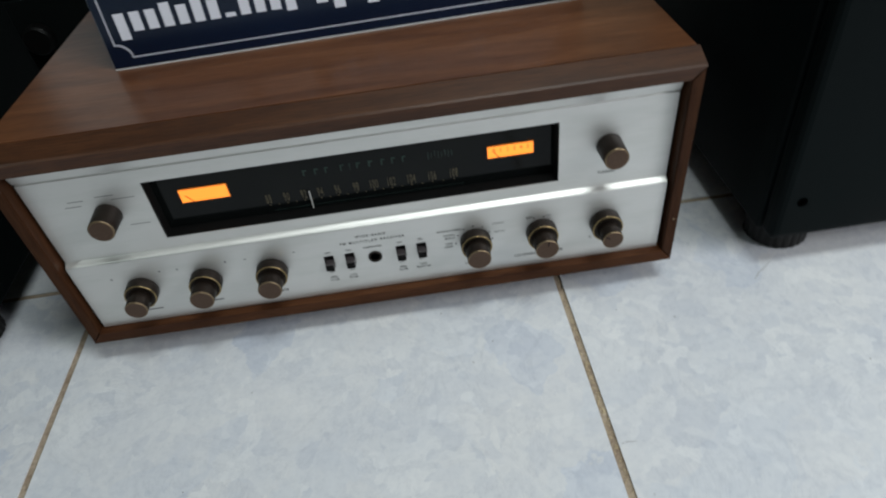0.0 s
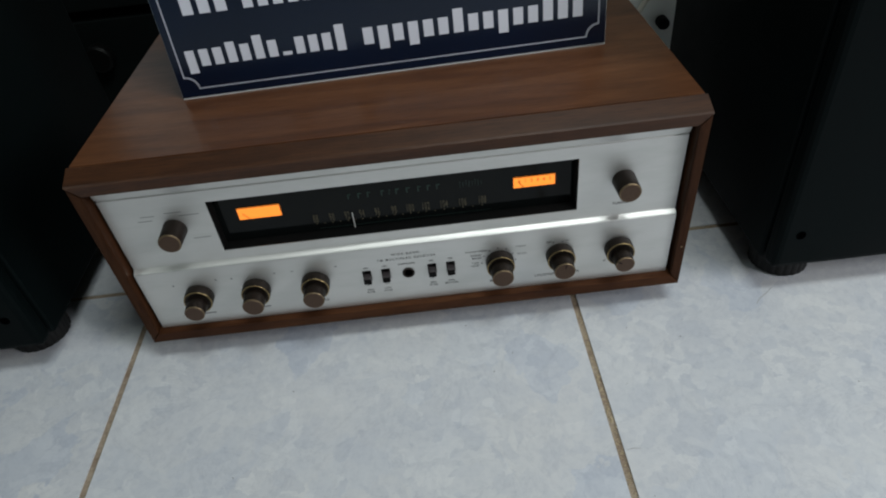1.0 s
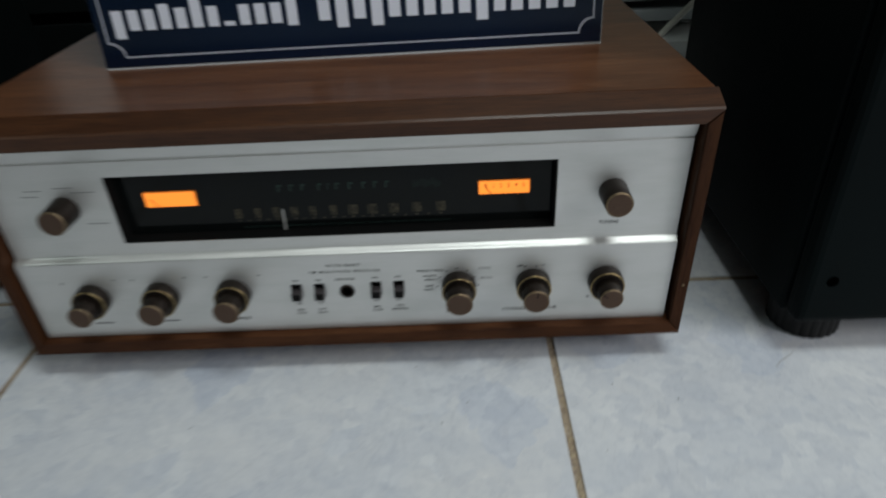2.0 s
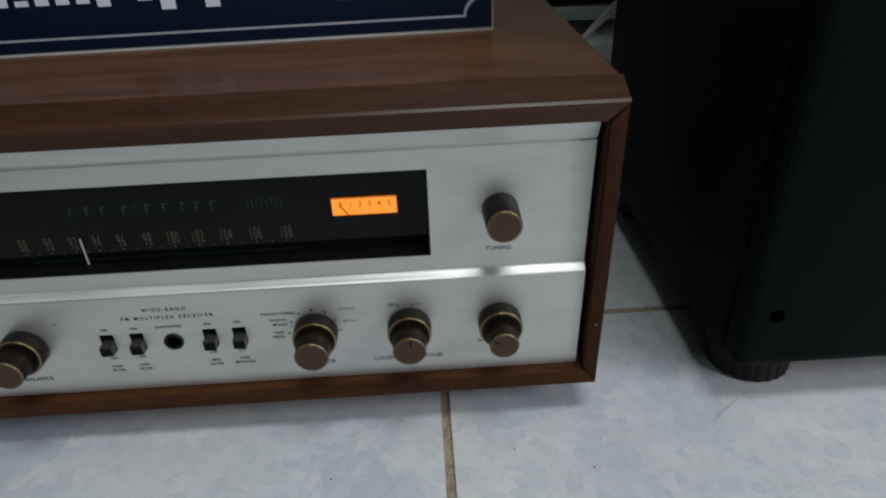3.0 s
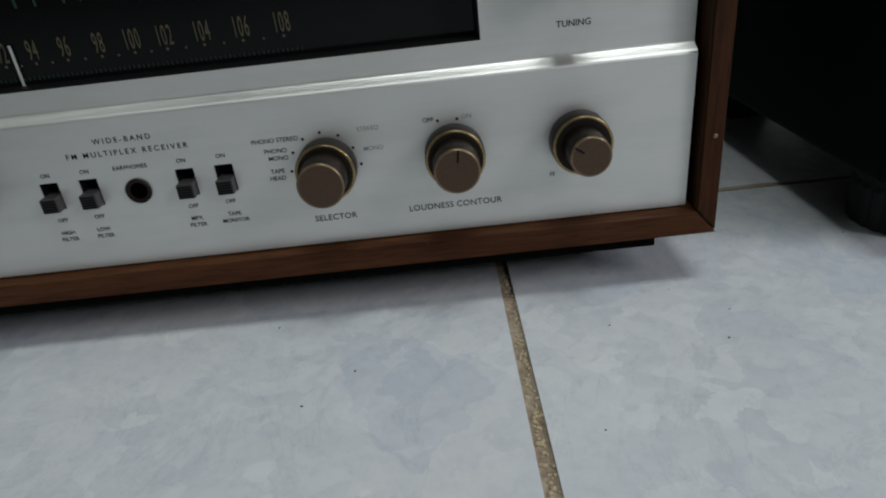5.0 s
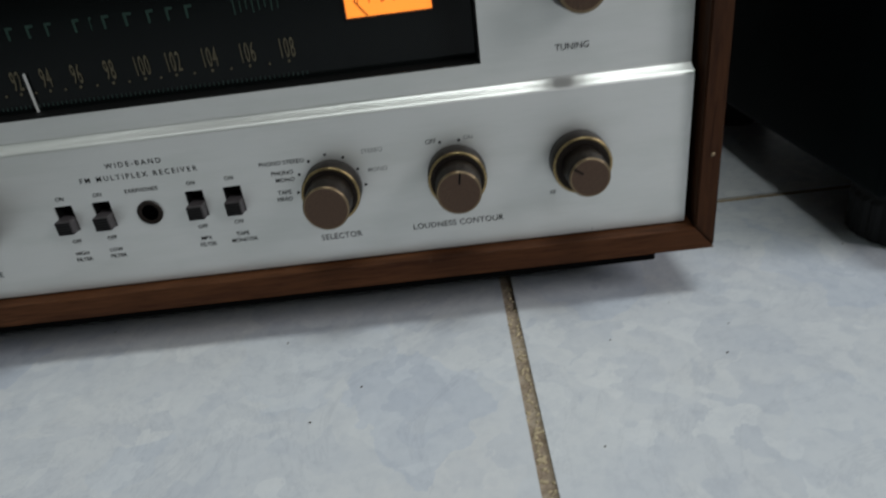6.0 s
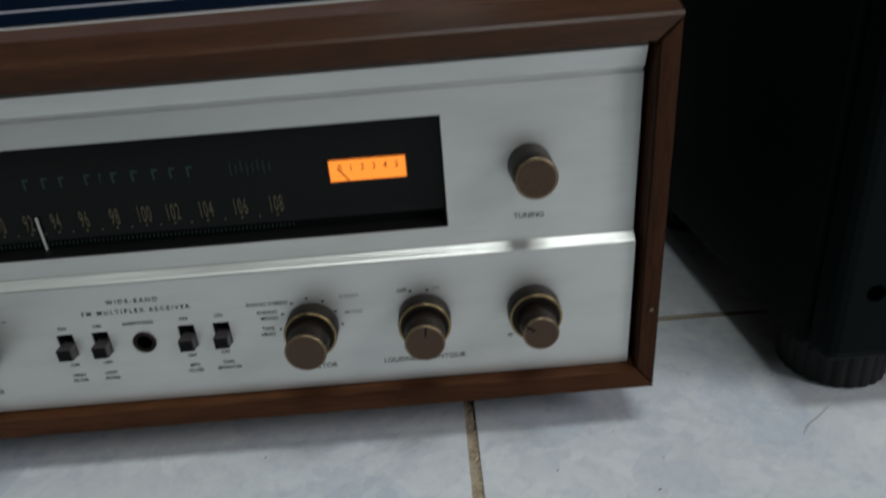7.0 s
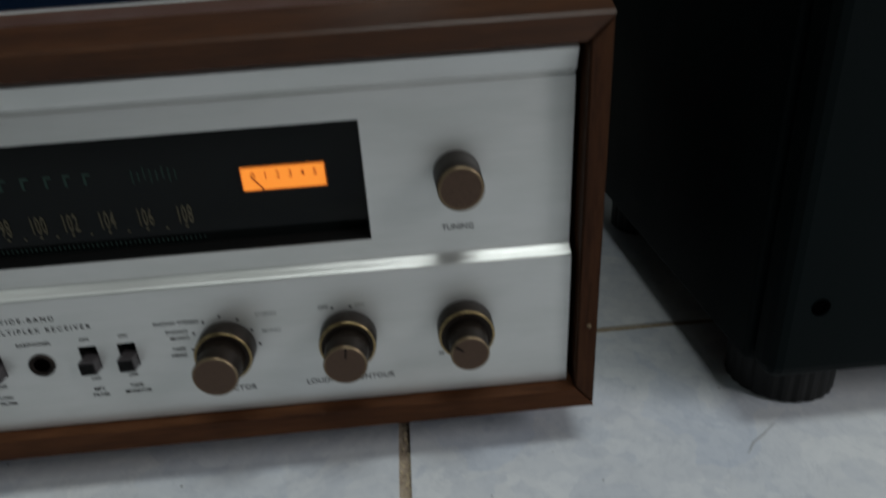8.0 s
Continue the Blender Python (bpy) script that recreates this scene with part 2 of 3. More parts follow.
def lathe(profile, at, segments=40, ribs=0.0):
    """Turns (radius, distance towards the viewer) pairs round an axis along -y."""
    bm = bmesh.new()
    rings = []
    for r, d in profile:
        ring = []
        for k in range(segments):
            a = 2 * math.pi * k / segments
            q = r * (1 - ribs * (k % 2))
            ring.append(bm.verts.new((at[0] + q * math.cos(a), at[1] - d, at[2] + q * math.sin(a))))
        rings.append(ring)
    for lo, hi in zip(rings, rings[1:]):
        for k in range(segments):
            bm.faces.new((lo[k], lo[(k + 1) % segments], hi[(k + 1) % segments], hi[k]))
    bm.faces.new(rings[-1])
    bm.faces.new(list(reversed(rings[0])))
    bmesh.ops.recalc_face_normals(bm, faces=bm.faces)
    return bm


def prism(outline, x0, x1):
    """Extrudes a (y, z) outline from x0 to x1; the end may differ through functions of x."""
    bm = bmesh.new()
    a = [bm.verts.new((x0, y, z)) for y, z in outline]
    b = [bm.verts.new((x1, y, z)) for y, z in outline]
    bm.faces.new(a)
    bm.faces.new(list(reversed(b)))
    for k in range(len(a)):
        n = (k + 1) % len(a)
        bm.faces.new((a[k], b[k], b[n], a[n]))
    bmesh.ops.recalc_face_normals(bm, faces=bm.faces)
    return bm


def lettering(name, text, x, z, y, size, mat, parent, align="CENTER", squeeze=1.0, spacing=1.0, bold=0.003):
    """Letters as a thin mesh that faces -y; z is the baseline."""
    cu = bpy.data.curves.new(name, "FONT")
    cu.body, cu.size, cu.align_x, cu.space_character = text, size, align, spacing
    cu.extrude, cu.resolution_u, cu.offset = 0.00004, 3, size * bold
    tmp = bpy.data.objects.new(name, cu)
    scene.collection.objects.link(tmp)
    dg = bpy.context.evaluated_depsgraph_get()
    me = bpy.data.meshes.new_from_object(tmp.evaluated_get(dg))
    bpy.data.objects.remove(tmp)
    bpy.data.curves.remove(cu)
    me.transform(Matrix.Translation((x, y, z)) @ pose(0, 0, 0, 90, 0, 0) @ Matrix.Diagonal((squeeze, 1, 1, 1)))
    weld = bmesh.new()
    weld.from_mesh(me)
    bmesh.ops.remove_doubles(weld, verts=weld.verts, dist=1e-6)
    weld.to_mesh(me)
    weld.free()
    me.materials.clear()
    me.materials.append(mat)
    ob = new(name, me)
    ob.parent = parent
    return ob


def bars(rows, y, depth=0.0002):
    """Plain upright bars: (x0, x1, z0, z1) each."""
    bm = bmesh.new()
    for x0, x1, z0, z1 in rows:
        q = [bm.verts.new(p) for p in ((x0, y, z0), (x1, y, z0), (x1, y, z1), (x0, y, z1))]
        p = [bm.verts.new((u.co.x, y + depth, u.co.z)) for u in q]
        bm.faces.new(q)
        for k in range(4):
            n = (k + 1) % 4
            bm.faces.new((q[n], q[k], p[k], p[n]))
    bmesh.ops.recalc_face_normals(bm, faces=bm.faces)
    return bm


# ---- room shell ----
X0, X1, Y0, Y1, ZC = -1.60, 1.70, -2.10, 1.15, 2.60
WIN = (-1.45, -0.45, 0.90, 2.00)
tagged(place("ceiling", box(X0 - 0.12, X1 + 0.12, Y0 - 0.12, Y1 + 0.12, ZC, ZC + 0.12), WALL), "plain white painted ceiling", "ceiling", kind="structure")
def joined(boxes):
    out = bmesh.new()
    for q in boxes:
        b = box(*q)
        me = bpy.data.meshes.new("tmp")
        b.to_mesh(me)
        b.free()
        out.from_mesh(me)
        bpy.data.meshes.remove(me)
    return out


NW = (-1.25, -0.55, 0.50, 1.30)
north = [(X0, NW[0], Y1, Y1 + 0.12, -0.02, ZC), (NW[1], X1, Y1, Y1 + 0.12, -0.02, ZC), (NW[0], NW[1], Y1, Y1 + 0.12, -0.02, NW[2]), (NW[0], NW[1], Y1, Y1 + 0.12, NW[3], ZC)]
tagged(place("wall_north", joined(north), WALL_DIM), "wall darkened to cut reflected light, with a window", "wall", kind="structure")
tagged(place("backdrop", box(NW[0] - 0.3, NW[1] + 0.3, Y1 + 0.40, Y1 + 0.41, NW[2] - 0.3, NW[3] + 0.3), OUTSIDE), "bright overcast sky outside the window", "sky", kind="structure")
tagged(place("wall_south", box(X0, X1, Y0 - 0.12, Y0, -0.02, ZC), WALL_DIM), "unseen plain wall darkened to cut bounced light", "wall", kind="structure")
# Invented opening behind the added fill light on the right.
FILL_OPENING = (-1.50, -0.60, 2.05)
# East wall kept pale so its bounce brightens the panel's right side.
east = joined([(X1, X1 + 0.12, Y0 - 0.12, FILL_OPENING[0], -0.02, ZC), (X1, X1 + 0.12, FILL_OPENING[1], Y1 + 0.12, -0.02, ZC), (X1, X1 + 0.12, FILL_OPENING[0], FILL_OPENING[1], FILL_OPENING[2], ZC)])
tagged(place("wall_east", east, WALL), "unseen pale side wall with an added opening for fill light", "wall", kind="structure")
west = joined([(X0 - 0.12, X0, ya, yb, za, zb) for ya, yb, za, zb in (
    (Y0 - 0.12, WIN[0], -0.02, ZC), (WIN[1], Y1 + 0.12, -0.02, ZC), (WIN[0], WIN[1], -0.02, WIN[2]), (WIN[0], WIN[1], WIN[3], ZC))])
tagged(place("wall_west", west, WALL_DIM), "unseen wall darkened to cut light from the left, with a window opening", "wall", kind="structure")

# The overhead light is inferred; this panel and its cords are invented.
lamp = thing("assumed_panel_light", "assumed white rectangular light panel on two cords, out of view", "lamp", (0.42, -0.48, 1.75))
part("fitting", box(-0.33, 0.33, -0.19, 0.19, 0.0, 0.05, 0.006), WHITE, lamp)
for cord_x in (-0.22, 0.22):
    part("cord", box(cord_x - 0.003, cord_x + 0.003, -0.003, 0.003, 0.05, 0.85), WHITE, lamp)

# ---- receiver ----
CX = 0.2322                       # half the cabinet's width
BZ = 0.0255                       # underside of the cabinet
receiver = thing("stereo_receiver", "vintage tube stereo receiver in a walnut cabinet with brushed aluminium front", "receiver")
DEPTH = 0.312


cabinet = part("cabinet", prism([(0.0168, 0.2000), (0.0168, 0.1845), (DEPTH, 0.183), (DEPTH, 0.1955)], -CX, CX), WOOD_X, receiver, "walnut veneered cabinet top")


def edging():
    """Front lipping of the top, mitred at both ends, sloping down to the front."""
    bm = bmesh.new()
    prof = [(0.0000, 0.1835), (0.0000, 0.1922), (0.0012, 0.1934), (0.0146, 0.2004), (0.0146, 0.1835)]
    drop = [0.0100, 0, 0, 0.0006, 0.0100]
    ends = []
    for sgn in (-1, 1):
        ends.append([bm.verts.new((sgn * (CX + 0.002 - d), y, z)) for (y, z), d in zip(prof, drop)])
    a, b = ends
    bm.faces.new(a)
    bm.faces.new(list(reversed(b)))
    for k in range(5):
        n = (k + 1) % 5
        bm.faces.new((a[k], b[k], b[n], a[n]))
    bmesh.ops.recalc_face_normals(bm, faces=bm.faces)
    return bm


part("seam", box(-CX + 0.001, CX - 0.001, 0.0147, 0.0167, 0.1850, 0.1975), CHASSIS, receiver, "dark open joint behind the edging")
part("front_edging", edging(), WOOD_EDGE_SHADED, receiver, "reddish walnut mitred front edging, darkened for shade")


def side_board(sgn):
    bm = bmesh.new()
    inner, outer = sgn * (CX - 0.0085), sgn * CX
    for (x, zb, zt) in ((inner, BZ + 0.0105, 0.1833), (outer, BZ, 0.1920)):
        for y in (0.0006, DEPTH):
            bm.verts.new((x, y, zb))
            bm.verts.new((x + sgn * 0.0020, y, zt))
    bm.verts.ensure_lookup_table()
    v = bm.verts
    for f in ((0, 1, 3, 2), (4, 6, 7, 5), (0, 4, 5, 1), (2, 3, 7, 6), (0, 2, 6, 4), (1, 5, 7, 3)):
        bm.faces.new([v[k] for k in f])
    bmesh.ops.recalc_face_normals(bm, faces=bm.faces)
    bmesh.ops.bevel(bm, geom=list(bm.edges), offset=0.0007, segments=2, affect="EDGES")
    return bm


part("side_board", side_board(-1), WOOD_Z_SHADED, receiver)
part("side_board", side_board(1), WOOD_Z_SHADED, receiver)


def bottom_rail():
    bm = bmesh.new()
    prof = [(0.0, BZ), (0.0, BZ + 0.0095), (0.010, BZ + 0.0105), (DEPTH, BZ + 0.0105), (DEPTH, BZ)]
    shrink = [0, 0.0082, 0.0084, 0.0084, 0]
    a = [bm.verts.new((-CX + s, y, z)) for (y, z), s in zip(prof, shrink)]
    b = [bm.verts.new((CX - s, y, z)) for (y, z), s in zip(prof, shrink)]
    bm.faces.new(a)
    bm.faces.new(list(reversed(b)))
    for k in range(5):
        n = (k + 1) % 5
        bm.faces.new((a[k], b[k], b[n], a[n]))
    bmesh.ops.recalc_face_normals(bm, faces=bm.faces)
    return bm


part("bottom_board", bottom_rail(), WOOD_RAIL_SHADED, receiver)
part("back_panel", box(-CX + 0.011, CX - 0.011, DEPTH - 0.012, DEPTH - 0.004, BZ + 0.011, 0.182), CHASSIS, receiver)
part("chassis_base", box(-0.213, 0.213, 0.017, 0.290, 0.0125, BZ - 0.0004, 0.001), CHASSIS, receiver, "black steel chassis underside")
for fx in (-0.19, 0.19):
    for fy in (0.085, 0.26):
        bm = bmesh.new()
        bmesh.ops.create_cone(bm, segments=20, radius1=0.010, radius2=0.011, depth=0.0126, cap_ends=True)
        bmesh.ops.translate(bm, vec=(fx, fy, 0.0063), verts=bm.verts)
        part("rubber_foot", bm, RUBBER, receiver)

part("pin", lathe([(0.0009, -0.0006), (0.0009, 0.0002), (0.0005, 0.0004)], (0.2290, 0.0006, 0.0670), 12), RIM, receiver, "small brass pin head in the side board")

# faceplate: one sheet with a bent ledge, the dial opening and four switch slots
PX0, PX1 = -0.2214, 0.2214
WX0, WX1, WZ0, WZ1 = -0.1445, 0.1415, 0.1110, 0.1600
SLOTS = [-0.0350, -0.0191, 0.0199, 0.0357]
SZ0, SZ1 = 0.0640, 0.0755
PROFILE = [(0.0365, 0.006), (SZ0, 0.006), (SZ1, 0.006), (0.0984, 0.006), (0.0992, 0.0063), (0.0999, 0.0071), (0.1006, 0.0084), (0.1014, 0.0097), (0.1020, 0.0103), (0.1027, 0.0105), (WZ0, 0.0105),
           (WZ1, 0.0105), (0.1704, 0.0105), (0.1710, 0.0116), (0.1720, 0.0116), (0.1727, 0.0098), (0.1808, 0.0072), (0.1826, 0.0085)]


def faceplate():
    xs = [PX0, WX0, WX1, PX1]
    for s in SLOTS:
        xs += [s - 0.0037, s + 0.0037]
    xs = sorted(xs)
    nz = len(PROFILE)

    def hole(i, j):
        if i < 0 or j < 0 or i >= len(xs) - 1 or j >= nz - 1:
            return True
        xm, zm = (xs[i] + xs[i + 1]) / 2, (PROFILE[j][0] + PROFILE[j + 1][0]) / 2
        if WX0 < xm < WX1 and WZ0 < zm < WZ1:
            return True
        return SZ0 < zm < SZ1 and any(abs(xm - s) < 0.0037 for s in SLOTS)

    bm = bmesh.new()
    front = {(i, j): bm.verts.new((x * (1 + 0.075 * (PROFILE[j][0] - 0.06)) if abs(x) > 0.2 else x, PROFILE[j][1], PROFILE[j][0])) for i, x in enumerate(xs) for j in range(nz)}
    back = {k: bm.verts.new((v.co.x, v.co.y + 0.0022, v.co.z)) for k, v in front.items()}
    for i in range(len(xs) - 1):
        for j in range(nz - 1):
            if hole(i, j):
                continue
            c = [(i, j), (i + 1, j), (i + 1, j + 1), (i, j + 1)]
            bm.faces.new([front[k] for k in c])
            for (di, dj), (p, q) in zip(((0, -1), (1, 0), (0, 1), (-1, 0)), zip(c, c[1:] + c[:1])):
                if hole(i + di, j + dj):
                    bm.faces.new((front[q], front[p], back[p], back[q]))
    loose = [v for v in bm.verts if not v.link_faces]
    bmesh.ops.delete(bm, geom=loose, context="VERTS")
    return bm


plate = part("faceplate", faceplate(), ALU, receiver, "brushed aluminium faceplate with bent ledge")
part("rear_baffle", box(PX0, PX1, 0.0320, 0.0335, 0.037, 0.182), BLACK, receiver)

# dial
dial = part("dial_window", box(WX0 - 0.004, WX1 + 0.004, 0.0215, 0.0235, WZ0 - 0.004, WZ1 + 0.004), DIAL, receiver, "smoked glass tuning dial")
liner = joined([(x0, x1, 0.0112, 0.0213, z0, z1) for x0, x1, z0, z1 in (
    (WX0 - 0.0015, WX0 + 0.0008, WZ0, WZ1), (WX1 - 0.0008, WX1 + 0.0015, WZ0, WZ1), (WX0, WX1, WZ0 - 0.0015, WZ0 + 0.0006), (WX0, WX1, WZ1 - 0.0006, WZ1 + 0.0015))])
part("dial_bezel", liner, BLACK, dial)
DY = 0.0212
DIAL_X = {"88": -0.0680, "90": -0.0550, "92": -0.0425, "94": -0.0305, "96": -0.0180, "98": -0.0045, "100": 0.0085, "102": 0.0212, "104": 0.0358, "106": 0.0510, "108": 0.0668}
marks = list(DIAL_X.values())
for text, x in DIAL_X.items():
    for k, digit in enumerate(text):
        lettering("dial_digit", digit, x + (k - (len(text) - 1) / 2) * 0.0023, 0.1207, DY, 0.0108, DIAL_INK, dial, squeeze=0.36, bold=0.004)
for k, x in enumerate(marks):
    part("dial_dot", lathe([(0.0006, 0), (0.0006, 0.0001)], (x, DY, 0.1192), 8), DIAL_INK, dial)
    if k < len(marks) - 1:
        part("dial_dot", lathe([(0.0005, 0), (0.0005, 0.0001)], ((x + marks[k + 1]) / 2, DY, 0.1190), 8), DIAL_INK, dial)
part("logging_scale", bars([(-0.066 + 0.0019 * k, -0.066 + 0.0019 * k + 0.0004, 0.1132, 0.1146) for k in range(74)], DY), LOG_INK, dial)
part("pointer", bars([(-0.0384, -0.0376, 0.1100, 0.1270)], DY - 0.0012, 0.0006), POINTER, dial, "white tuning pointer")
for x, w in ((-0.0390, 0.0040), (-0.0310, 0.0042), (-0.0235, 0.0038), (-0.0125, 0.0038), (-0.0060, 0.0014), (-0.0010, 0.0042), (0.0075, 0.0046), (0.0165, 0.0040), (0.0240, 0.0038), (0.0315, 0.0040)):
    part("maker_mark_bar", bars([(x, x + w * 0.22, 0.1396, 0.1444), (x + w * 0.22, x + w * 0.7, 0.1434, 0.1444)], DY), DIAL_GREEN, dial)
part("emblem", bars([(0.0500 + 0.0024 * k, 0.0504 + 0.0024 * k, 0.1385 + 0.0008 * (k % 3), 0.1452 - 0.0009 * ((k + 1) % 3)) for k in range(8)], DY), DIAL_GREEN, dial)


def meter(x0, x1, z0, z1, numbers):
    body = part("meter", box(x0, x1, 0.0206, 0.0213, z0, z1, 0.0003, 1), LIT, dial, "glowing orange level meter")
    rim = [(x0, x1, z1 - 0.0004, z1), (x0, x1, z0, z0 + 0.0004), (x0, x0 + 0.0004, z0, z1), (x1 - 0.0004, x1, z0, z1)]
    part("meter_rim", bars(rim, 0.0204), METER_INK, body)
    for k in range(6 if numbers else 0):
        lettering("meter_number", str(k), x0 + 0.0050 + 0.0049 * k, z1 - 0.0052, 0.0205, 0.0042, METER_INK, body, squeeze=0.8)
    needle = bars([(-0.00025, 0.00025, 0.0, 0.0072)], 0.0)
    bmesh.ops.rotate(needle, cent=(0, 0, 0), matrix=Matrix.Rotation(radians(-38), 3, "Y"), verts=needle.verts)
    bmesh.ops.translate(needle, vec=(x0 + 0.0085, 0.0203, z0 + 0.0006), verts=needle.verts)
    part("needle", needle, METER_INK, body)


meter(0.0920, 0.1258, 0.1318, 0.1420, True)
meter(-0.1275, -0.0930, 0.1318, 0.1432, False)


# knobs
def dual_knob(x, z, cap, mark=None):
    y = 0.0058
    skirt = part("knob", lathe([(0.0116, 0), (0.0118, 0.0004), (0.0118, 0.0080), (0.0115, 0.0088), (0.0102, 0.0092)], (x, y, z), 48), BRONZE, receiver, "brown anodised concentric control knob", True)
    part("brass_ring", lathe([(0.0112, 0.0084), (0.0117, 0.0089), (0.0114, 0.0096), (0.0107, 0.0094)], (x, y, z), 48), BRASS, skirt, "worn brass ring", True)
    part("skirt_face", lathe([(0.0108, 0.0090), (0.0107, 0.00945), (0.0095, 0.0096)], (x, y, z), 40), BRONZE, skirt)
    part("cap", lathe([(cap + 0.0004, 0.0095), (cap + 0.0002, 0.0160), (cap, 0.0212), (cap - 0.0003, 0.0220)], (x, y, z), 48), BRONZE, skirt, smooth=True)
    part("cap_rim", lathe([(cap, 0.0216), (cap + 0.0001, 0.0222), (cap - 0.0003, 0.0227), (cap - 0.0007, 0.0228), (cap - 0.0008, 0.0225)], (x, y, z), 48), RIM, skirt, smooth=True)
    part("cap_face", lathe([(cap - 0.0007, 0.0220), (cap - 0.0007, 0.02275)], (x, y, z), 48), FACE, skirt)
    if mark is not None:
        m = bars([(-0.0003, 0.0003, cap * 0.42, cap * 0.95)], 0)
        bmesh.ops.rotate(m, cent=(0, 0, 0), matrix=Matrix.Rotation(radians(mark), 3, "Y"), verts=m.verts)
        bmesh.ops.translate(m, vec=(x, y - 0.0231, z), verts=m.verts)
        part("pointer_mark", m, INK, skirt)


def single_knob(x, z):
    y, r = 0.0103, 0.0089
    body = part("knob", lathe([(r + 0.0003, 0), (r + 0.0003, 0.0004), (r, 0.0100), (r - 0.0002, 0.0175), (r - 0.0006, 0.0182)], (x, y, z), 48), BRONZE, receiver, "brown anodised round control knob", True)
    part("cap_rim", lathe([(r - 0.0004, 0.0176), (r - 0.0002, 0.0183), (r - 0.0012, 0.0189), (r - 0.0016, 0.0186)], (x, y, z), 48), RIM, body, smooth=True)
    part("cap_face", lathe([(r - 0.0014, 0.0180), (r - 0.0014, 0.0191)], (x, y, z), 48), FACE, body)


KZ = 0.0702
dual_knob(0.0770, KZ, 0.0088)
dual_knob(0.1276, KZ, 0.0086, 8)
dual_knob(0.1768, KZ, 0.0077, -55)
dual_knob(-0.0785, KZ, 0.0086)
dual_knob(-0.1285, KZ, 0.0086)
dual_knob(-0.1768, KZ, 0.0080)
single_knob(0.1772, 0.1362)
single_knob(-0.1745, 0.1385)

# switches and jack
for x in SLOTS:
    sw = part("slide_switch", box(x - 0.0040, x + 0.0040, 0.0125, 0.0135, SZ0 - 0.0005, SZ1 + 0.0005), BLACK, receiver, "black slide switch set to off")
    part("slot_lining", bars([(x - 0.0037, x - 0.0033, SZ0, SZ1), (x + 0.0033, x + 0.0037, SZ0, SZ1)], 0.0064, 0.006), BLACK, sw)
    part("slider", box(x - 0.0033, x + 0.0033, 0.0012, 0.0120, SZ0 + 0.0003, SZ0 + 0.0064, 0.0005, 2), SLIDER, sw)
    for k in range(5):
        part("grip_rib", box(x - 0.0030, x + 0.0030, 0.0007, 0.0014, SZ0 + 0.0009 + 0.0011 * k, SZ0 + 0.0014 + 0.0011 * k), BLACK, sw)
jack = part("phone_jack", lathe([(0.0052, 0), (0.0052, 0.0008), (0.0046, 0.0011), (0.0034, 0.0002)], (-0.0002, 0.0060, 0.0685), 32), BRONZE, receiver, "worn metal earphone jack", True)
part("jack_hole_disc", lathe([(0.0033, 0.0), (0.0033, 0.0004)], (-0.0002, 0.0060, 0.0685), 28), HOLE, jack)

# printed legends
FY = 0.0059
for text, x, z, size, gap in (
        ("WIDE-BAND", 0.0005, 0.0872, 0.0031, 1.45), ("FM MULTIPLEX RECEIVER", 0.0010, 0.0824, 0.0031, 1.45), ("EARPHONES", 0.0002, 0.0765, 0.0024, 1.05),
        ("ON", -0.0340, 0.0765, 0.0024, 1.0), ("ON", -0.0182, 0.0765, 0.0024, 1.0), ("ON", 0.0208, 0.0768, 0.0024, 1.0), ("ON", 0.0366, 0.0770, 0.0024, 1.0),
        ("OFF", -0.0338, 0.0580, 0.0024, 1.0), ("OFF", -0.0186, 0.0580, 0.0024, 1.0), ("OFF", 0.0205, 0.0582, 0.0024, 1.0), ("OFF", 0.0360, 0.0585, 0.0024, 1.0),
        ("HIGH", -0.0336, 0.0526, 0.0024, 1.0), ("FILTER", -0.0336, 0.0498, 0.0024, 1.0), ("LOW", -0.0187, 0.0526, 0.0024, 1.0), ("FILTER", -0.0187, 0.0498, 0.0024, 1.0),
        ("MPX", 0.0205, 0.0530, 0.0024, 1.0), ("FILTER", 0.0205, 0.0502, 0.0024, 1.0), ("TAPE", 0.0362, 0.0532, 0.0024, 1.0), ("MONITOR", 0.0362, 0.0504, 0.0024, 1.0),
        ("SELECTOR", 0.0772, 0.0468, 0.0036, 1.05), ("LOUDNESS CONTOUR", 0.1268, 0.0468, 0.0036, 1.05), ("BALANCE", -0.0785, 0.0468, 0.0034, 1.05)):
    lettering("legend", text, x - 0.001, z + 0.046 * (z - 0.0468), FY, size, INK, plate, spacing=gap)
for text, x, z in (("PHONO STEREO", 0.0684, 0.0805), ("PHONO", 0.0631, 0.0764), ("MONO", 0.0631, 0.0735), ("TAPE", 0.0605, 0.0684), ("HEAD", 0.0605, 0.0656), ("OFF", 0.1218, 0.0818)):
    lettering("legend", text, x - 0.001, z + 0.046 * (z - 0.0468), FY, 0.0025, INK, plate, align="RIGHT")
for text, x, z, mat in (("STEREO", 0.0915, 0.0812, INK_WORN), ("MONO", 0.0930, 0.0735, INK_WORN), ("ON", 0.1325, 0.0818, INK_WORN), ("FF", 0.1660, 0.0552, INK)):
    lettering("legend", text, x - 0.001, z + 0.046 * (z - 0.0468), FY, 0.0025, mat, plate, align="LEFT")
lettering("legend", "TUNING", 0.1765, 0.1124, 0.0104, 0.0034, INK, plate)
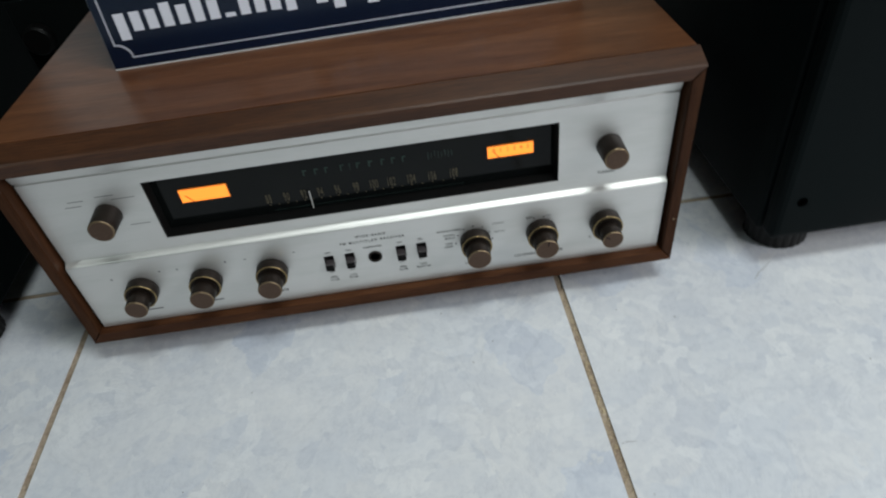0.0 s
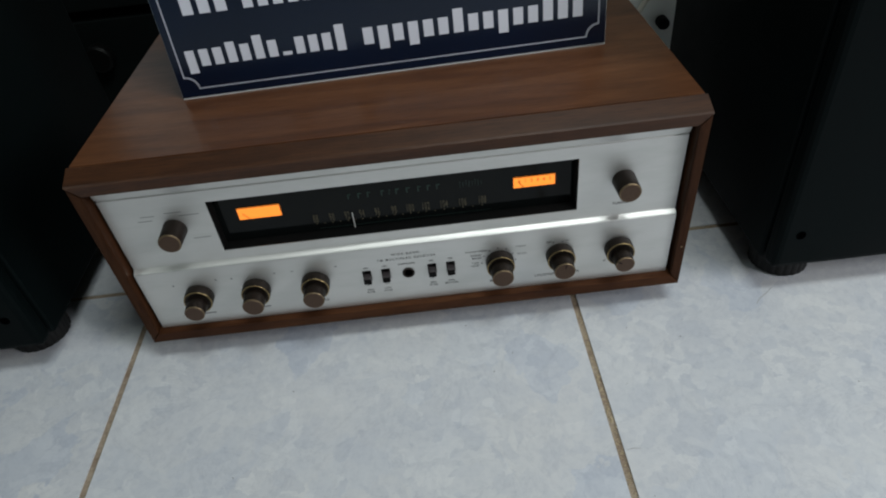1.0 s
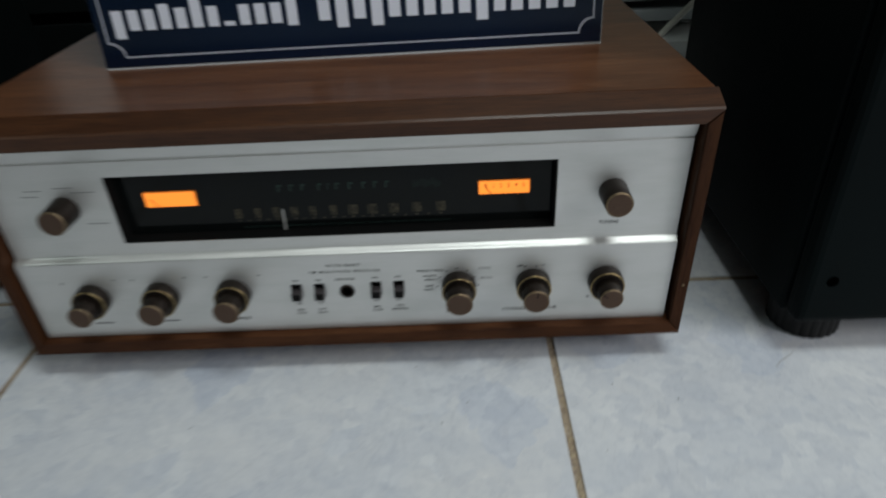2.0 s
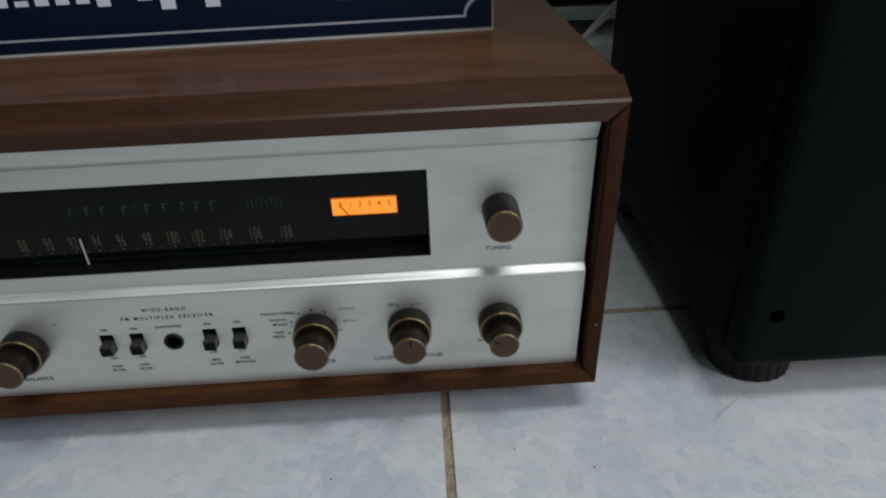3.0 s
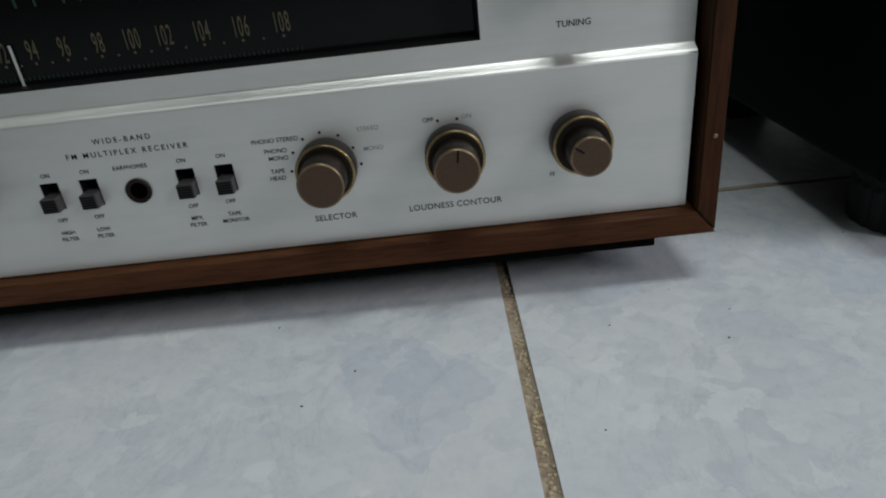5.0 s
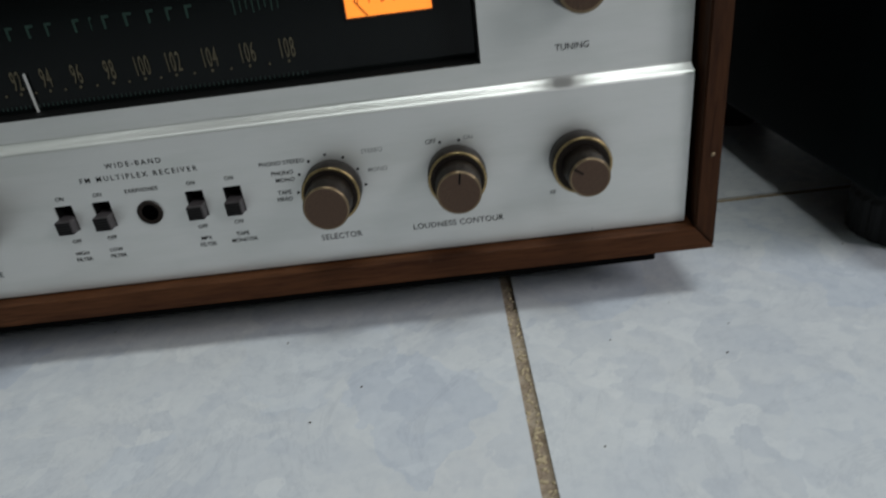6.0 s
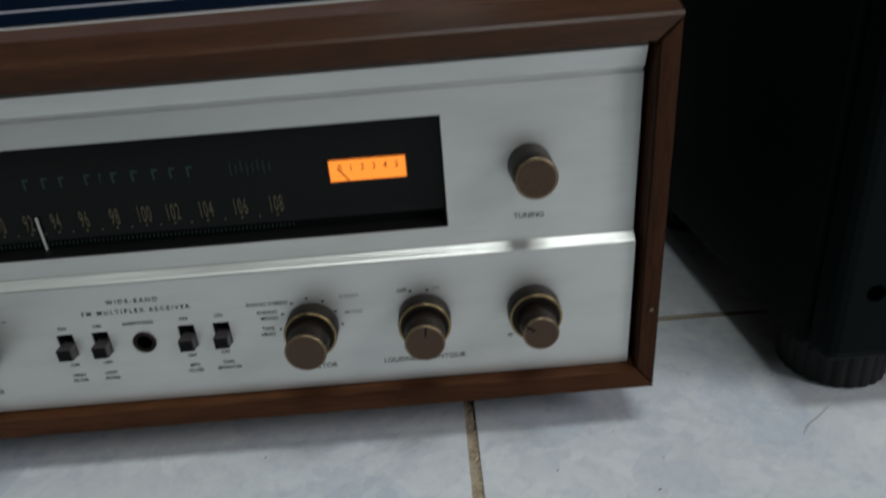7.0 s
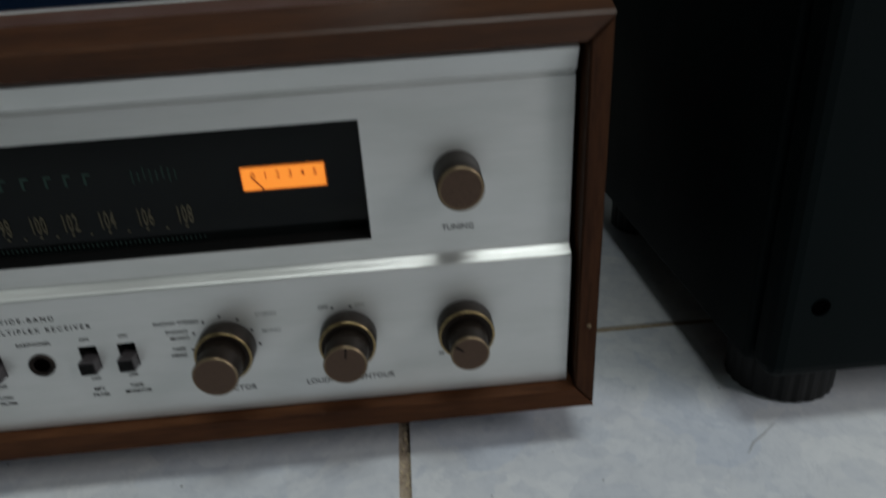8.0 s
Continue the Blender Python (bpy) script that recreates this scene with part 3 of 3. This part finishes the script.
for x, z in ((0.0700, 0.0818), (0.0652, 0.0768), (0.0632, 0.0692), (0.0770, 0.0838), (0.0840, 0.0818), (0.0890, 0.0762), (0.0912, 0.0692), (0.1232, 0.0832), (0.1308, 0.0832)):
    part("legend_dot", lathe([(0.0006, 0), (0.0006, 0.0001)], (x - 0.001, 0.0060, z + 0.0003), 10), INK, plate)
part("scratch", bars([(0.1819, 0.1821, 0.0366, 0.0382)], 0.0059, 0.00008), INK_WORN, plate, "short scratch in the aluminium")
# legends too small to read beside the other controls
for rows, y in (([(-0.197, -0.186, 0.1520, 0.1530), (-0.200, -0.189, 0.1480, 0.1490), (-0.178, -0.165, 0.1535, 0.1545), (-0.168, -0.152, 0.1500, 0.1510), (-0.164, -0.150, 0.1270, 0.1280)], 0.0104),
                ([(-0.1960, -0.1945, 0.0825, 0.0850), (-0.1600, -0.1585, 0.0840, 0.0865), (-0.1470, -0.1455, 0.0835, 0.0860), (-0.1110, -0.1095, 0.0840, 0.0865),
                  (-0.0965, -0.0945, 0.0840, 0.0855), (-0.0600, -0.0580, 0.0840, 0.0855), (-0.1345, -0.1225, 0.0475, 0.0498), (-0.1830, -0.1700, 0.0475, 0.0498)], 0.0059)):
    for row in rows:
        part("small_legend", bars([(row[0], row[1], row[2], row[2] + (row[3] - row[2]) * 0.6)], y, 0.00008), INK_WORN, plate)

# ---- sign standing on the receiver ----
sign = thing("tabletop_sign", "navy blue acrylic shop sign with white print and border", "sign", (0.0, 0.0, 0.0))
SX0, SX1, SY, SZ, SH = -0.169, 0.186, 0.1115, 0.1975, 0.225
LEANS = Matrix.Translation((0, SY, SZ)) @ pose(0, 0, 0, -4, 0, 2.1)


def on_sign(ob):
    ob.data.transform(LEANS)
    return ob


on_sign(part("clear_holder", box(SX0, SX1, 0.0004, 0.0030, 0.0003, SH, 0.0004, 1), ACRYLIC, sign, "clear acrylic edge"))
on_sign(part("holder_foot", box(SX0 + 0.001, SX1 - 0.001, 0.0030, 0.050, -0.0008, 0.0022, 0.0004, 1), ACRYLIC, sign))
on_sign(part("print_sheet", box(SX0 + 0.0006, SX1 - 0.0006, -0.0004, 0.0004, 0.0028, SH - 0.001), NAVY, sign, "navy blue printed sheet"))


def border():
    a, b, lo, hi, n = SX0 + 0.0060, SX1 - 0.0060, 0.0090, SH - 0.008, 0.010
    ring = []
    for cx, cz, a0 in ((a, lo, 90), (b, lo, 180), (b, hi, 270), (a, hi, 360)):
        for k in range(7):
            t = radians(a0 - 15 * k)
            ring.append((cx + n * math.cos(t), cz + n * math.sin(t)))
    bm = bmesh.new()
    w = 0.0013
    cxm, czm = (a + b) / 2, (lo + hi) / 2
    outer = [bm.verts.new((x, -0.00055, z)) for x, z in ring]
    inner = [bm.verts.new((x + math.copysign(w, cxm - x), -0.00055, z + math.copysign(w, czm - z))) for x, z in ring]
    for k in range(len(ring)):
        q = (k + 1) % len(ring)
        bm.faces.new((outer[k], outer[q], inner[q], inner[k]))
    bmesh.ops.solidify(bm, geom=list(bm.faces), thickness=0.0001)
    bmesh.ops.recalc_face_normals(bm, faces=bm.faces)
    return bm


on_sign(part("border_line", border(), WHITE_PRINT, sign, "white border line with notched corners"))


def word(x0, x1, base, heights):
    """A plain upright bar for each letter: heights are (below, above) the baseline."""
    pitch = (x1 - x0) / len(heights)
    for k, (lo, hi) in enumerate(heights):
        a = x0 + k * pitch
        on_sign(part("letter_bar", bars([(a, a + pitch * 0.66, base + lo, base + hi)], -0.00062, 0.0001), WHITE_PRINT, sign))


XH, AS, DE = 0.0135, 0.0190, -0.0052
word(-0.1555, -0.0240, 0.0275, [(DE, XH), (0, XH), (0, XH), (0, 0.0165), (0, XH), (0, AS), (0, XH), (0, 0.0030), (0, XH), (0, XH), (0, XH), (-0.002, AS)])
word(-0.0130, 0.1700, 0.0275, [(0, XH), (DE, XH), (0, XH), (DE, XH), (0, XH), (0, XH), (0, AS), (0, XH), (0, XH), (DE, XH), (0, XH), (0, XH), (0, AS), (0, AS), (0, XH)])
word(-0.1470, -0.1080, 0.0680, [(0, 0.024)] * 3)
word(-0.1000, -0.0420, 0.0680, [(0, 0.024), (0, 0.017), (0, 0.024), (0, 0.017), (0, 0.024)])
word(-0.0320, 0.1600, 0.0680, [(0, 0.024)] * 13)


# ---- loudspeakers ----
def foot(x, y, h, parent):
    bm = bmesh.new()
    seg, rings = 72, []
    for r, z in ((0.0240, 0.0), (0.0258, 0.0015), (0.0258, h * 0.62), (0.0245, h * 0.70), (0.0240, h)):
        ring = []
        for k in range(seg):
            a = 2 * math.pi * k / seg
            q = r - (0.0007 if k % 3 == 0 and z < h * 0.66 else 0)
            ring.append(bm.verts.new((x + q * math.cos(a), y + q * math.sin(a), z)))
        rings.append(ring)
    for lo, hi in zip(rings, rings[1:]):
        for k in range(seg):
            n = (k + 1) % seg
            bm.faces.new((lo[k], lo[n], hi[n], hi[k]))
    bm.faces.new(list(reversed(rings[0])))
    bm.faces.new(rings[-1])
    return part("foot", bm, RUBBER, parent, "ribbed black rubber foot")


def loudspeaker(x0, x1, y0, y1, z0, z1, hole_x, feet):
    ob = thing("loudspeaker", "tall black floor loudspeaker on ribbed rubber feet", "loudspeaker", group="loudspeakers beside the receiver")
    part("body", box(x0, x1, y0 + 0.018, y1, z0, z1, 0.003, 3), SPEAKER, ob)
    part("baffle", box(x0 + 0.001, x1 - 0.001, y0, y0 + 0.0176, z0 + 0.001, z1 - 0.001, 0.0065, 3), SPEAKER, ob, "black front baffle with rounded edges")
    for hx in hole_x:
        part("grille_socket", lathe([(0.0040, 0), (0.0040, 0.0003), (0.0034, 0.0004)], (hx, y0, 0.0695), 24), HOLE, ob, "black disc for the shaded grille peg hole")
    for fx, fy in feet:
        foot(fx, fy, z0 + 0.0005, ob)
    return ob


loudspeaker(0.307, 0.577, -0.005, 0.285, 0.0315, 0.66, (0.3258, 0.5588), ((0.3430, 0.0415), (0.541, 0.0415), (0.343, 0.245), (0.537, 0.245)))
loudspeaker(-0.594, -0.324, 0.002, 0.292, 0.0315, 0.66, (-0.5755, -0.3425), ((-0.3640, 0.0540), (-0.556, 0.054), (-0.364, 0.252), (-0.556, 0.252)))


# ---- equipment behind ----
def unit(name, label, x0, x1, y0, y1, z0, z1, mat, knobs=()):
    ob = thing(name, label, "audio unit", (0, 0, 0))
    part("case", box(x0, x1, y0 + 0.004, y1, z0, z1, 0.002), mat, ob)
    part("front_panel", box(x0 - 0.001, x1 + 0.001, y0, y0 + 0.0036, z0 - 0.0, z1 + 0.001, 0.001), mat, ob)
    for kx, kz, r in knobs:
        part("knob", lathe([(r, 0), (r, 0.012), (r * 0.85, 0.015)], (kx, y0, kz), 24), BLACK, ob)
    return ob


unit("amplifier", "dark grey audio amplifier with one round knob, on the floor", -0.62, -0.27, 0.46, 0.75, 0.0, 0.150, DARK_GREY, ((-0.395, 0.105, 0.018),))
unit("tuner", "dark grey audio tuner stacked on an amplifier", -0.62, -0.27, 0.46, 0.75, 0.165, 0.26, DARK_GREY)
unit("carton_box", "white cardboard box standing on the floor", 0.25, 0.52, 0.44, 0.70, 0.0, 0.103, WHITE, ((0.352, 0.072, 0.008),))
rack = thing("low_rack", "low metal rack with pale slatted shelves", "rack")
for z0, z1, mat in ((0.1235, 0.1370, GREY), (0.1480, 0.1580, GREY), (0.200, 0.212, GREY)):
    part("shelf", box(0.16, 0.60, 0.46, 0.76, z0, z1, 0.001), mat, rack)
for px in (0.165, 0.595):
    for py in (0.752, ):
        part("post", box(px - 0.008, px + 0.008, py - 0.008, py + 0.008, 0.0, 0.212), GREY, rack)
unit("small_box", "small white box on a rack shelf", 0.185, 0.232, 0.47, 0.62, 0.1585, 0.192, WHITE)
unit("small_box", "grey metal box on a rack shelf", 0.262, 0.330, 0.47, 0.62, 0.1585, 0.196, GREY)
unit("small_box", "dark green box on a rack shelf", 0.336, 0.43, 0.47, 0.62, 0.1585, 0.196, GREEN)


def cable(name, label, pts, radius, mat):
    cu = bpy.data.curves.new(name, "CURVE")
    cu.dimensions, cu.bevel_depth, cu.bevel_resolution = "3D", radius, 3
    sp = cu.splines.new("NURBS")
    sp.points.add(len(pts) - 1)
    for p, q in zip(sp.points, pts):
        p.co = (*q, 1)
    sp.use_endpoint_u, sp.order_u = True, 3
    tmp = new(name, cu)
    me = bpy.data.meshes.new_from_object(tmp.evaluated_get(bpy.context.evaluated_depsgraph_get()))
    bpy.data.objects.remove(tmp)
    me.materials.clear()
    me.materials.append(mat)
    return tagged(new(name, me), label, "cable")


cable("power_cable", "cream power cable hanging behind the receiver", [(0.22, 0.36, 0.004), (0.27, 0.37, 0.06), (0.300, 0.38, 0.117), (0.335, 0.39, 0.150), (0.40, 0.41, 0.20), (0.47, 0.43, 0.23)], 0.0035, CABLE)

# ---- floor ----
floor = thing("floor", "pale blue-grey marbled ceramic floor tiles with stained brown grout", "floor", (0, 0, 0), kind="structure")
part("grout_bed", box(X0 - 0.05, X1 + 0.05, Y0 - 0.05, Y1 + 0.05, -0.03, -0.0011), GROUT, floor, "stained brown grout")
PITCH, JX, JY, GAP = 0.4080, 0.1452, 0.0980, 0.0032
for p in ([(0.3005, -0.0130), (0.306, -0.0065), (0.313, -0.002), (0.322, 0.005)], [(0.1500, -0.1400), (0.155, -0.1392), (0.161, -0.1402)]):
    bm = bmesh.new()
    prev = None
    for k, (x, y) in enumerate(p):
        w = 0.00015 if k in (0, len(p) - 1) else 0.00035
        a, b = bm.verts.new((x, y + w, 0.0003)), bm.verts.new((x + w, y - w, 0.0003))
        if prev:
            bm.faces.new((prev[0], prev[1], b, a))
        prev = (a, b)
    part("hairline_crack", bm, CRACK, floor)
rng = random.Random(4)
specks = bmesh.new()
spots = [(0.0430, 0.0010), (0.2240, -0.0390), (0.0800, -0.0360), (0.0620, -0.0540), (0.214, 0.000), (0.236, 0.012), (0.232, -0.020)]
spots += [(rng.uniform(-0.5, 0.6), rng.uniform(-0.35, 0.05)) for _ in range(45)]
for k, (x, y) in enumerate(spots):
    r = 0.0007 if k < 4 else rng.uniform(0.0002, 0.0006)
    m = Matrix.Translation((x, y, r * 0.25)) @ Matrix.Rotation(rng.uniform(0, 3), 4, "Z") @ Matrix.Diagonal((r, r * 0.6, r * 0.4, 1))
    bmesh.ops.create_icosphere(specks, subdivisions=1, radius=1, matrix=m)
tagged(place("floor_crumbs", specks, DIRT), "dark specks of dirt lying on the tiles", "dirt", kind="stuff")
grit = bmesh.new()
for k in range(420):
    if k < 300:
        x, y = JX + rng.gauss(0, 0.0011), rng.uniform(-0.24, 0.03)
    else:
        x, y = rng.uniform(0.24, 0.31), JY + rng.gauss(0, 0.0010)
    r = rng.uniform(0.0003, 0.0009) * (1.4 if -0.12 < y < -0.06 else 1.0)
    m = Matrix.Translation((x, y, -0.0009)) @ Matrix.Rotation(rng.uniform(0, 3), 4, "Z") @ Matrix.Diagonal((r, r * rng.uniform(0.5, 1), r * 0.7, 1))
    bmesh.ops.create_icosphere(grit, subdivisions=1, radius=1, matrix=m)
tagged(place("grout_grit", grit, GRIT), "loose beige grit in the worn tile joint", "grit", kind="stuff")


def tile_mesh():
    bm = box(-(PITCH - GAP) / 2, (PITCH - GAP) / 2, -(PITCH - GAP) / 2, (PITCH - GAP) / 2, -0.008, 0.0)
    top = [e for e in bm.edges if all(v.co.z > -0.001 for v in e.verts)]
    bmesh.ops.bevel(bm, geom=top, offset=0.0012, segments=2, affect="EDGES")
    me = bpy.data.meshes.new("tile")
    bm.to_mesh(me)
    bm.free()
    me.materials.append(TILE)
    return me


shared = tile_mesh()
for i in range(-5, 5):
    for j in range(-6, 4):
        cx, cy = JX + (i + 0.5) * PITCH, JY + (j + 0.5) * PITCH
        if X0 - 0.21 < cx < X1 + 0.21 and Y0 - 0.21 < cy < Y1 + 0.21:
            t = new("tile", shared)
            t.location = (cx, cy, 0)
            t.parent = floor
